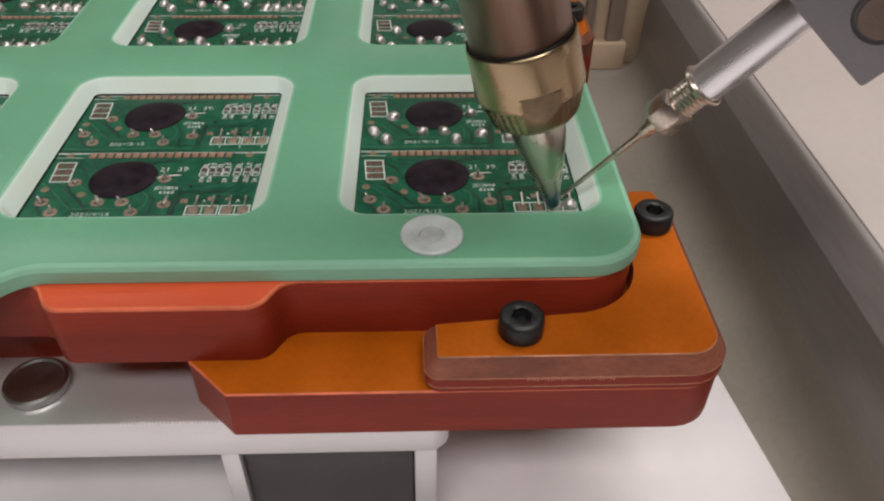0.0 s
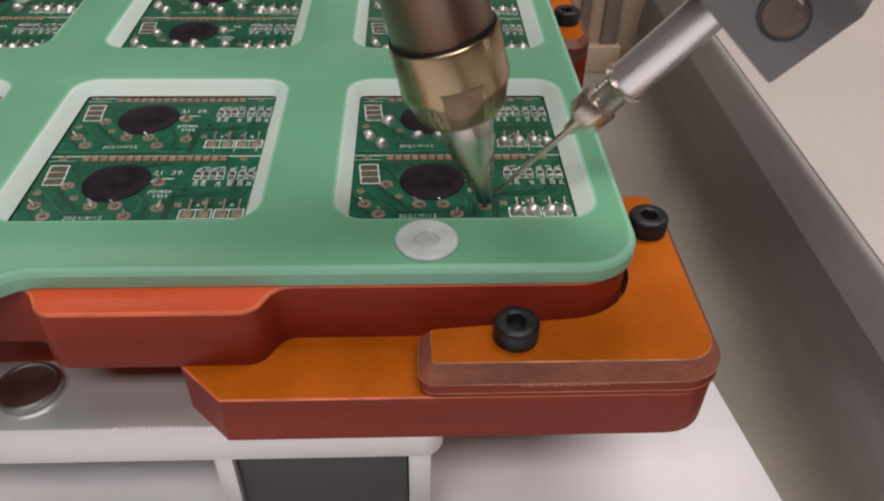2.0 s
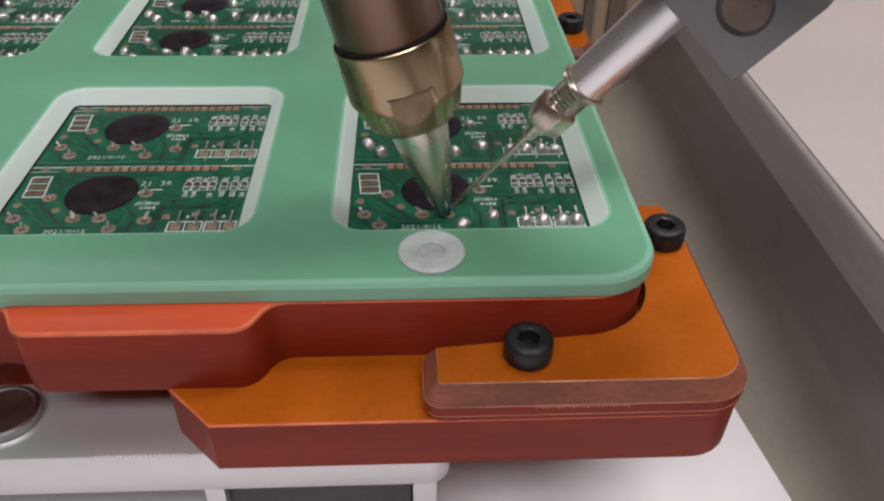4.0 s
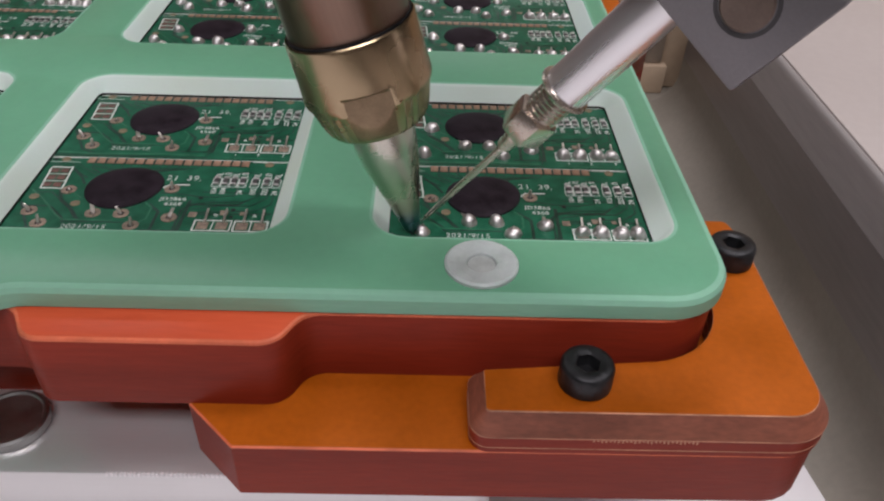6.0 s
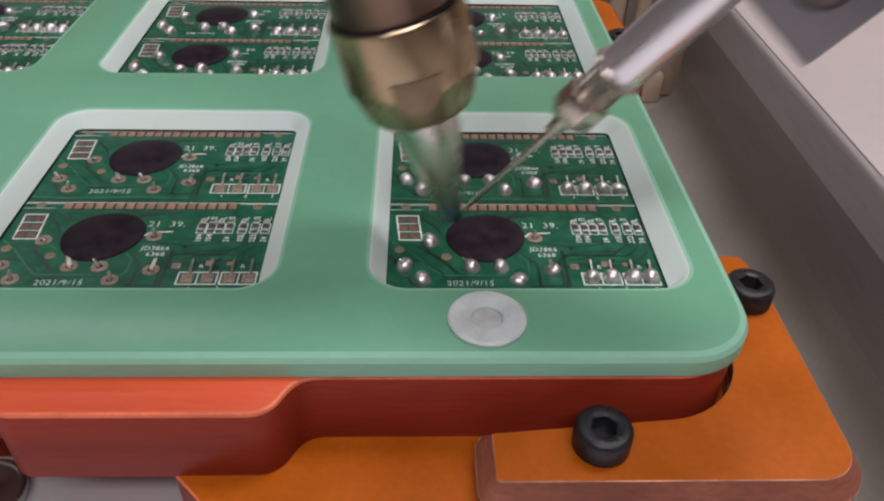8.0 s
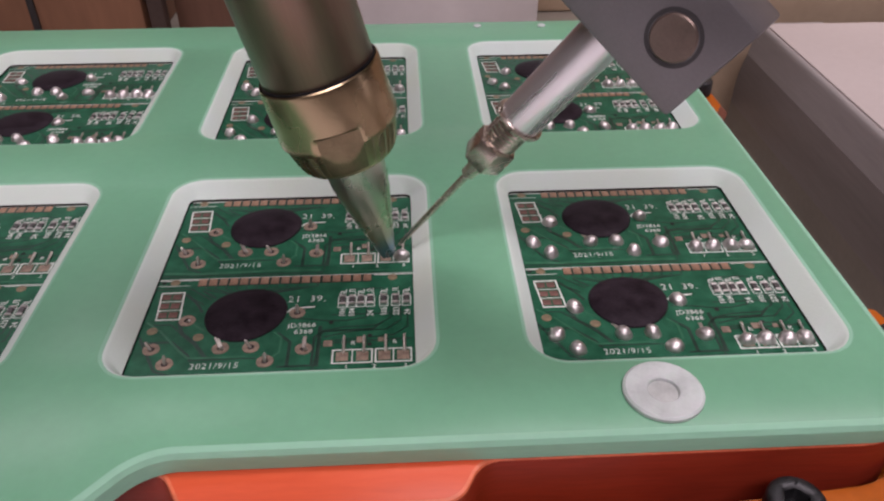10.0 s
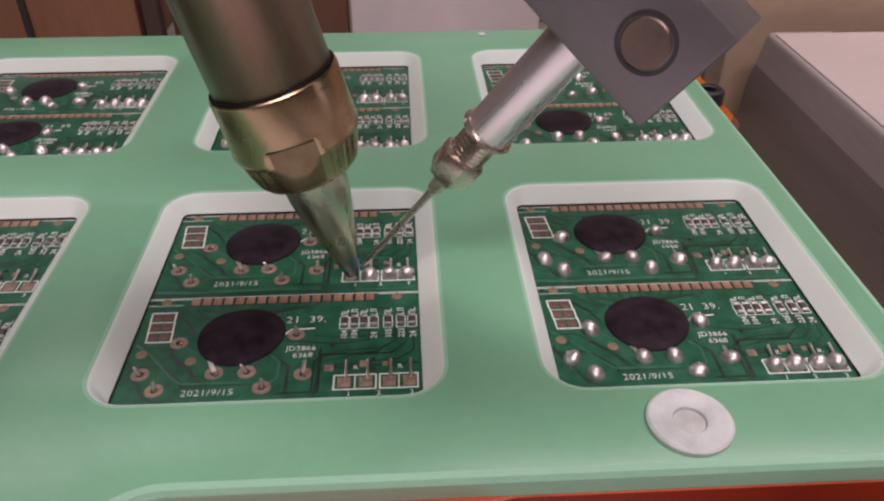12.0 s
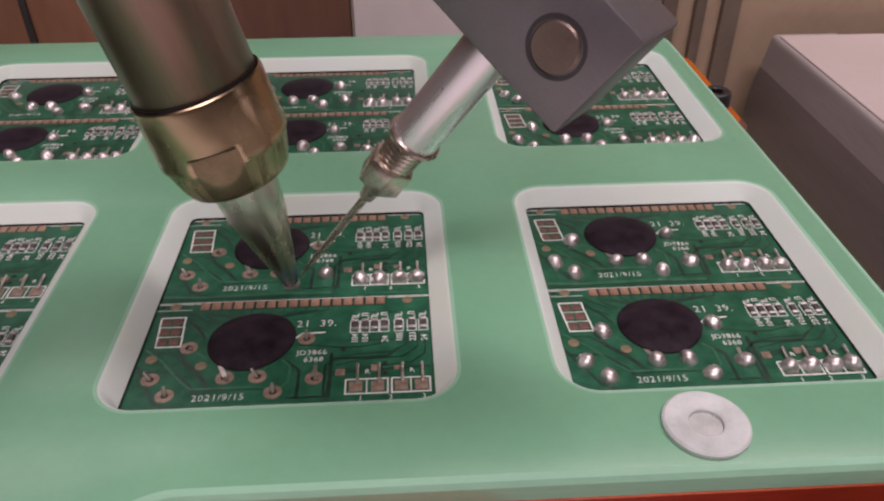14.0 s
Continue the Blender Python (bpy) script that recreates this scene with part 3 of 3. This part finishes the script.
def circuit_board():
    """One board with its bare pads; its contact strip's upper left corner is the origin."""
    t = thing("circuit_board", "bare green circuit board with black epoxy blob, white lettering", "circuit board", group="boards in the pallet")
    part("laminate", board_mesh(), M_MASK, t)
    # copper under the mask
    runs = [
        ([(-0.55, -0.98), (-0.30, -1.20), (0.05, -1.62), (0.20, -1.76), (0.95, -1.76)], 0.030),
        ([(-0.45, -1.05), (-0.2, -1.05), (0.10, -1.36)], 0.022), ([(0.02, -0.97), (0.18, -1.1), (0.30, -1.2)], 0.03),
        ([(0.60, -1.58), (0.50, -1.36), (0.55, -1.25)], 0.05), ([(1.02, -1.58), (1.10, -1.42), (1.10, -1.3)], 0.03),
        ([(1.25, -1.87), (1.42, -1.70), (1.42, -1.40), (1.30, -1.28)], 0.03), ([(1.75, -1.65), (1.75, -1.32), (1.62, -1.22)], 0.04),
        ([(1.45, -1.00), (1.75, -1.02), (2.05, -1.08), (2.35, -1.08), (2.6, -1.02), (2.6, -0.8)], 0.022),
        ([(1.95, -1.30), (2.30, -1.22), (2.75, -1.20), (2.95, -1.05), (2.95, -0.8)], 0.022),
        ([(2.02, -1.42), (2.40, -1.32), (2.90, -1.30), (3.1, -1.1), (3.1, -0.8)], 0.022),
        ([(1.9, -2.1), (1.95, -1.6), (2.1, -1.5), (3.0, -1.42), (3.2, -1.25), (3.2, -0.75)], 0.022),
        ([(-0.58, -2.08), (0.0, -2.12), (1.15, -2.08), (1.85, -2.1)], 0.05), ([(2.2, -2.15), (3.2, -2.15)], 0.03),
        ([(-0.2, -0.33), (0.18, -0.62)], 0.02), ([(-0.05, -0.26), (0.28, -0.52)], 0.02), ([(2.4, -0.36), (2.85, -0.36)], 0.02),
    ]
    for i in range(12):
        x = 0.12 + 0.155 * i
        runs.append(([(x, -0.15), (x + 0.02, -0.26), (0.60 + 0.045 * i, -0.42)], 0.021))
    for pts, w in runs:
        part("track", ribbon(pts, w, 0.0, 0.002), M_GAP if w <= 0.022 else M_TRACE, t, smooth=0)
    for pts, w in [([(-0.10, -0.98), (0.0, -1.25), (0.22, -1.46), (0.42, -1.75)], 0.07), ([(-0.58, -1.30), (-0.22, -1.98), (-0.02, -2.08)], 0.05),
                   ([(1.35, -1.30), (1.55, -1.5), (1.55, -2.0)], 0.06), ([(1.95, -1.18), (1.95, -2.0)], 0.07), ([(2.1, -0.95), (3.25, -0.95)], 0.03),
                   ([(2.05, -1.55), (3.25, -1.50)], 0.04), ([(-0.6, -0.24), (-0.05, -0.24)], 0.03),
                   ([(-0.12, -0.36), (0.10, -0.62), (0.20, -0.80)], 0.05), ([(0.12, -0.30), (0.34, -0.48)], 0.04), ([(-0.20, -0.78), (-0.15, -0.92)], 0.04),
                   ([(-0.55, -1.42), (-0.10, -1.42), (0.18, -1.70), (0.24, -1.83)], 0.045), ([(0.20, -1.80), (1.12, -1.80)], 0.03),
                   ([(1.42, -1.98), (1.88, -1.98), (1.88, -1.42), (2.02, -1.30), (2.70, -1.28), (2.85, -1.12)], 0.045),
                   ([(-0.6, -2.16), (1.9, -2.16)], 0.035)]:
        part("mask_gap", ribbon(pts, w * 0.8, 0.0, 0.0015), M_GAP, t, smooth=0)
    cell = finish("key_pad", box(-0.065, 0.065, -0.062, 0.062, 0.0, 0.005, 0.002, 1), M_KEY, 0)
    for i in range(3):
        for j in (0, 1):
            part("key_pad", cell, None, t, m=at(-0.40 + 0.155 * j + 0.015 * i, -0.425 - 0.205 * i, 0))
    # contact strip
    fm = finish("contact", box(-0.060, 0.060, -0.172, -0.010, 0.0, 0.004), M_CONTACT, 0)
    for i in range(17):
        part("contact", fm, None, t, m=at(0.07 + 0.1575 * i, 0, 0))
    part("strip_backing", box(0.0, 2.66, -0.19, -0.004, 0.0, 0.0012), M_GAP, t, "bare dark laminate between the contacts")
    # silkscreen
    b = ribbon([(-0.62, -0.030), (0.0, -0.030)], 0.014, 0.0, 0.003)
    b = ribbon([(2.70, -0.028), (3.31, -0.028)], 0.014, 0.0, 0.003, b)
    b = ribbon([(-0.62, -0.002), (3.31, -0.002)], 0.010, 0.0, 0.0025, b)
    b = ribbon([(-0.62, -0.16), (-0.1, -0.16)], 0.008, 0.0, 0.003, b)
    for i in range(3):
        y1 = -0.325 - 0.205 * i
        x = 0.02 * i
        b = ribbon([(-0.49 + x, y1), (-0.155 + x, y1), (-0.145 + x, y1 - 0.205), (-0.475 + x, y1 - 0.205), (-0.49 + x, y1)], 0.024, 0.0, 0.003, b)
    for x0, x1 in ((2.16, 2.70), (2.75, 3.24)):
        b = ribbon([(x0, -1.70), (x1, -1.70), (x1, -1.955), (x0, -1.955), (x0, -1.70)], 0.022, 0.0, 0.003, b)
        b = ribbon([((x0 + x1) / 2, -1.70), ((x0 + x1) / 2, -1.955)], 0.016, 0.0, 0.003, b)
    b = ribbon([(1.44, -0.86), (1.52, -0.77), (1.84, -0.755)], 0.028, 0.0, 0.003, b)
    part("outline_print", b, M_SILK, t, "white printed outlines", smooth=0)
    for text, size, x, y, sp in (("2021/9/15", 0.155, 0.24, -1.975, 1.06), ("21  39.", 0.20, 1.42, -0.63, 1.02), ("JD3866", 0.13, 1.48, -1.20, 1.05), ("6368", 0.13, 1.58, -1.335, 1.05),
                                 ("R", 0.11, 2.40, -1.60, 1), ("R", 0.11, 2.98, -1.60, 1), ("1", 0.11, 2.33, -2.07, 1), ("2", 0.11, 2.71, -2.07, 1), ("3", 0.11, 3.13, -2.07, 1)):
        part("lettering", lettering(text, size, x, y, 0.001, 0.0012, sp, -0.012 if size > 0.14 else 0.0), M_SILK, t, smooth=0)
    for i, (x, word) in enumerate(((2.24, "104"), (2.38, "104"), (2.51, ""), (2.65, "24"), (2.85, "105"), (3.03, "223"), (3.19, "24"))):
        if word:
            w = lettering(word, 0.125, 0, 0, 0.001, 0.0012, 1.0)
            w.transform(Matrix.Translation((x + 0.048, -1.0, 0)) @ Matrix.Rotation(radians(90), 4, "Z"))
            part("lettering", w, M_SILK, t, smooth=0)
        mark = ribbon([(x - 0.062, -0.545), (x + 0.062, -0.545), (x + 0.062, -0.785), (x - 0.062, -0.785), (x - 0.062, -0.545)], 0.013, 0.0, 0.003)
        for j in (0, 1):
            y = -0.50 + 0.075 * j
            mark = ribbon([(x - 0.045, y), (x + 0.045, y), (x + 0.045, y + 0.05)] if (i + j) % 2 else [(x + 0.045, y + 0.045), (x - 0.045, y + 0.045), (x - 0.045, y), (x + 0.045, y)], 0.014, 0.0, 0.003, mark)
        part("print_mark", mark, M_SILK, t, smooth=0)
        if word or i == 2:
            r = part("chip_resistor", box(x - 0.042, x + 0.042, -0.70, -0.58, 0.003, 0.035, 0.006, 1), M_CHIP, t)
            for y0 in (-0.755, -0.585):
                part("terminal", box(x - 0.05, x + 0.05, y0 + 0.008, y0 + 0.058, 0.0, 0.038, 0.014, 2), M_SOLDER, r)
    # epoxy blob over the chip
    b = bmesh.new()
    bmesh.ops.create_uvsphere(b, u_segments=40, v_segments=16, radius=1)
    for v in b.verts:
        a = math.atan2(v.co.y, v.co.x)
        k = 1 + 0.03 * math.sin(2 * a + 0.6) + 0.02 * math.sin(3 * a)
        z = max(v.co.z, 0)
        v.co = Vector((v.co.x * 0.585 * k + 0.845, v.co.y * 0.590 * k - 0.875, 0.085 * z ** 0.8 if z > 0 else 0))
    part("epoxy_blob", b, M_EPOXY, t, "matt black epoxy blob")
    # bare pads
    ring = finish("pad", disc(0, 0, 0.118, 0.0, 0.006, 20, hole=0.048), M_COPPER, 0)
    hole = finish("pad_hole", disc(0, 0, 0.05, 0.0, 0.003, 12), M_HOLESHADE, 0)
    wire = finish("lead", lathe([(0.022, 0), (0.022, 0.13), (0.012, 0.15)], 8), M_TIN, 40)
    for i, (x, y) in enumerate(PINS):
        part("pad", ring, None, t, m=at(x, y, 0))
        part("pad_hole", hole, None, t, m=at(x, y, 0))
        part("lead", wire, None, t, m=at(x, y, -0.02, 38 * math.cos(i * 2.1), 35 * math.sin(i * 2.1 + 1)))
    via = finish("via", disc(0, 0, 0.075, 0.0, 0.005, 16), M_VIA, 0)
    for x, y in ((-0.43, -1.18), (0.25, -1.34), (-0.35, -0.08), (2.98, -0.10)):
        part("via", via, None, t, m=at(x, y, 0))
    b = ribbon([(0.60, -1.56), (0.50, -1.34)], 0.06, 0.0, 0.007)
    b = ribbon([(1.75, -1.63), (1.75, -1.40)], 0.05, 0.0, 0.007, b)
    part("exposed_track", b, M_TIN, t, smooth=0)
    sq = finish("square_pad", box(-0.085, 0.085, -0.09, 0.09, 0.0, 0.006, 0.002, 1), M_COPPER, 0)
    lead = finish("lead", lathe([(0.02, 0), (0.02, 0.30)], 8), M_TIN, 40)
    for x, y in PADS:
        part("square_pad", sq, None, t, m=at(x, y - 0.03, 0))
        part("lead", lead, None, t, m=at(x + 0.02, y + 0.02, 0.02, -82, 0, 0))
    b = box(2.02, 2.14, -1.62, -1.50, 0.0, 0.005)
    b = box(2.48, 2.60, -1.56, -1.44, 0.0, 0.005, bm=b)
    b = box(2.78, 2.86, -1.55, -1.47, 0.0, 0.005, bm=b)
    part("test_pad", b, M_COPPER, t, smooth=0)
    dot = finish("drill_hole", disc(0, 0, 0.034, 0.0, 0.004, 12), M_HOLESHADE, 0)
    for x, y in ((2.66, -1.42), (2.66, -1.60), (2.10, -1.12), (-0.52, -0.08)):
        part("drill_hole", dot, None, t, m=at(x, y, 0))
    return t


def solder(board, index, k):
    x, y = JOINTS[index]
    return part("solder_joint", JOINT_MESHES[k % 6], None, board, m=at(x, y, 0, 0, 0, rng.uniform(0, 360)))


BOARDS = {}
first = circuit_board()
for ci in COLUMNS:
    for ri in (0, 1):
        for half in (0, 1):
            m = at(ci * COL, ri * ROW + half * PCB, 0)
            if not BOARDS:
                first.matrix_basis, ob = m, first
            else:
                ob = copy_thing(first, m)
            BOARDS[ci, ri, half] = ob
MOVING = []
for (ci, ri, half), ob in BOARDS.items():
    done = ri == 1 or (ci == 1 and half == 1)
    live = (ci == 1 and ri == 0 and half == 0) or (ci == 0 and ri == 0 and half == 1)
    if done or live:
        for i in (range(12) if done or ci == 1 else (3, 2, 1, 0, 4, 5)):
            j = solder(ob, i, i + 3 * ci + half)
            if live:
                MOVING.append((j, ci, i))
    if done:
        ob["label"] = "green circuit board with bright solder joints and black epoxy blob"
    elif live:
        ob["label"] = "green circuit board being soldered joint by joint"

# ---- soldering head: the origin is the iron's point ----
AXIS = Vector((-0.80, -0.04, 3.10)).normalized()
FEED = Vector((0.530, -0.262, 0.808)).normalized()
NOSE = Vector((0.20, 0.16, 0.13))


def along(direction, origin=(0, 0, 0), spin=0.0):
    """A pose whose z runs along the direction; origin in centimetres."""
    q = Vector(direction).to_track_quat("Z", "Y").to_matrix().to_4x4()
    return Matrix.Translation(Vector(origin) * C) @ q @ pose(0, 0, 0, 0, 0, spin)


def soldering_head():
    t = thing("soldering_head", "soldering iron and solder wire feeder of the machine", "soldering iron")
    iron = along(AXIS)
    part("tip", lathe([(0.07, 0.0), (0.11, 0.03), (0.13, 0.10), (0.20, 0.42), (0.30, 0.85), (0.385, 1.22), (0.425, 1.50), (0.438, 1.70), (0.44, 2.10)], 40), M_TIP, t, "chromed tip with heat tint", m=iron)
    prof = [(0.44, 2.02), (0.44, 1.90), (0.60, 1.90), (0.665, 1.915)] + [(0.69 + 0.13 * (k / 12) ** 0.8, 1.94 + 0.43 * k / 12) for k in range(13)]
    prof += [(0.824, 2.385), (0.846, 2.39), (0.852, 2.41)] + [(0.855 - 0.003 * k, 2.44 + 0.05 * k) for k in range(6)]
    prof += [(0.835, 3.18), (0.825, 3.23), (0.81, 3.25), (0.785, 3.22)]
    body = lathe(prof, 160, close=False)
    front = AXIS.to_track_quat("Z", "Y").inverted() @ Vector((0.12, -1, 0))
    facing = math.degrees(math.atan2(front.y, front.x))
    for v in body.verts:
        x, y, z = v.co
        r = v.co.xy.length
        if r > 0.62 and z < 2.75:
            turn = math.atan2(y, x)
            off = (math.degrees(turn) - facing + 90) % 180 - 90
            if 1.93 < z < 2.375 and 30 < abs(off) < 72:   # shallow flutes beside each flat
                k = 1 - 0.011 * (1 + math.cos(40 * turn))
                v.co.x, v.co.y = x * k, y * k
            for cut in (facing, facing + 180):   # two spanner flats
                c, sn = math.cos(radians(cut)), math.sin(radians(cut))
                d = v.co.x * c + v.co.y * sn
                limit = 0.77 if z < 2.62 else 9
                if d > limit:
                    v.co.x -= (d - limit) * c
                    v.co.y -= (d - limit) * sn
    for f in body.faces:
        mid = f.calc_center_median()
        off = (math.degrees(math.atan2(mid.y, mid.x)) - facing + 90) % 180 - 90
        if 1.99 < mid.z < 2.64 and mid.xy.length > 0.66 and abs(off) < 21:
            f.material_index = 1
    part("nut", body, [M_NICKEL, M_FLAT], t, "warm nickel-plated retaining nut with flutes and spanner flats", m=iron, smooth=24)
    part("seal_ring", lathe([(0.76, 3.22), (0.788, 3.235), (0.788, 3.265), (0.76, 3.275)], 48), M_BLACK, t, "black gap ring above the nut", m=iron)
    part("barrel", lathe([(0.70, 3.1), (0.77, 3.2), (0.785, 14.0), (0.70, 14.1)], 56), M_STEEL, t, "brushed steel barrel", m=iron)
    # feeder
    feed = along(FEED, NOSE)
    part("needle", lathe([(0.026, -0.06), (0.036, -0.02), (0.050, 0.9), (0.056, 1.95)], 20), M_NEEDLE, t, m=feed)
    part("needle_hub", lathe([(0.06, 1.83), (0.10, 1.86), (0.115, 2.06), (0.15, 2.08), (0.155, 2.22)], 24), M_NEEDLE, t, m=feed)
    hexa = rounded([(0.315 * math.cos(radians(60 * i)), 0.315 * math.sin(radians(60 * i)), 0.03) for i in range(6)], 2)
    part("hex_nut", prism(hexa, 2.20, 2.62, 0.03, 0.03), M_NEEDLE, t, m=along(FEED, NOSE, 20))
    b = lathe([(0.22, 2.60)] + [(0.238 + 0.014 * (i % 2), 2.62 + 0.035 * i) for i in range(13)] + [(0.22, 3.1)], 28)
    part("thread", b, M_NEEDLE, t, m=feed)
    part("collar", lathe([(0.25, 3.03), (0.34, 3.05), (0.355, 3.08), (0.34, 3.11), (0.25, 3.13)], 28), M_NEEDLE, t, m=feed)
    part("feed_tube", lathe([(0.25, 3.08), (0.30, 3.11), (0.30, 5.4)], 40), M_BRIGHT, t, "bright aluminium feed tube", m=feed)
    # clamp block, across the tube
    toward = Vector((-0.10, -0.80, 0.60))
    face = (toward - FEED * toward.dot(FEED)).normalized()
    side = FEED.cross(face)
    turn = Matrix((side, FEED, face)).transposed().to_4x4()
    mid = NOSE + FEED * 5.44
    clamp = Matrix.Translation(mid * C) @ turn
    part("clamp_block", box(-7.5, 1.20, -0.65, 0.65, -0.55, 0.55, 0.05, 2), M_BLOCK, t, "grey anodised clamp block", m=clamp)
    part("clamp_bore", lathe([(0.32, 0.552), (0.32, 0.556), (0.275, 0.556), (0.27, 0.50)], 36, close=False), M_DARK, t, m=clamp @ at(0.63, 0, 0))
    part("clamp_screw", lathe([(0.26, 0.50), (0.26, 0.57), (0.24, 0.59), (0.0001, 0.59)], 36), M_CAP, t, "round steel screw cap", m=clamp @ at(0.63, 0, 0))
    return t


HEAD = soldering_head()
WIRE = part("solder_wire", lathe([(0.02, -0.04), (0.022, 0.02), (0.022, 0.9)], 12), M_SOLDER, HEAD, "thin bright solder wire", m=along(FEED, NOSE))


def on(ci, half, index, dz=0.0):
    """The point's place on a joint, beside its lead."""
    x, y = JOINTS[index]
    dx, dy = {11: (-0.13, -0.20), 8: (-0.14, 0.0), 4: (-0.02, -0.04)}.get(index, (-0.05, -0.06))
    if half:
        dx, dy, dz = 0.06, -0.24, dz + 0.15
    return (ci * COL + x + dx, half * PCB + y + dy, 0.05 + dz)


def motions():
    visits = [(1, 0, 2, 0.0, 0.30), (1, 0, 1, 0.42, 1.05), (1, 0, 0, 1.15, 1.75), (1, 0, 4, 2.05, 2.75), (1, 0, 5, 3.0, 3.62), (1, 0, 6, 3.75, 4.35),
              (1, 0, 7, 4.5, 5.33), (1, 0, 8, 5.47, 6.15), (1, 0, 9, 6.3, 7.03), (1, 0, 10, 7.2, 7.94), (1, 0, 11, 8.13, 8.82),
              (0, 1, 3, 9.3, 9.85), (0, 1, 2, 9.98, 10.55), (0, 1, 1, 10.68, 11.42), (0, 1, 0, 11.62, 12.28), (0, 1, 4, 12.5, 13.13), (0, 1, 5, 13.4, 14.0)]
    rows, wire = [], []
    fed, back = along(FEED, NOSE - FEED * 0.12), along(FEED, NOSE + FEED * 0.16)
    for k, (ci, half, index, t0, t1) in enumerate(visits):
        p = on(ci, half, index)
        rows += [(t0, at(*p)), (t1, at(*p))]
        wire += [(t0, back if k else fed), (min(t0 + 0.15, t1 - 0.1), fed), (t1 - 0.05, fed)]
        if k + 1 < len(visits):
            n = visits[k + 1]
            q = on(*n[:3])
            if k == 10:   # the long hop to the next column
                rows += [(8.9, at(7.15, -1.08, 1.28)), (9.0, at(4.93, -0.37, 1.67)), (9.1, at(3.13, 0.17, 1.28)), (9.2, at(3.19, 0.2, 0.45))]
                continue
            far = abs(q[0] - p[0]) + abs(q[1] - p[1])
            rows.append(((t1 + n[3]) / 2, at((p[0] + q[0]) / 2, (p[1] + q[1]) / 2, 0.05 + (1.0 if far > 2 else 0.55 if far > 1.2 else 0.42))))
    walk(HEAD, rows)
    walk(WIRE, wire)
    # each joint swells up out of its pad while the iron dwells on it
    when = {(ci, index): (t0, t1) for ci, half, index, t0, t1 in visits}
    for ob, ci, index in MOVING:
        m = ob.matrix_basis.copy()
        low = Matrix.Translation((0, 0, -0.0035)) @ m
        if (ci, index) in when:
            t0, t1 = when[ci, index]
            a, e = t0 + 0.35 * (t1 - t0), t0 + 0.9 * (t1 - t0)
            if t0 == 0.0:
                walk(ob, [(0.0, m), (14.0, m)])
            else:
                walk(ob, [(0.0, low), (a, low), (e, m), (14.0, m)])
        elif ci == 1:
            walk(ob, [(0.0, m), (14.0, m)])


motions()
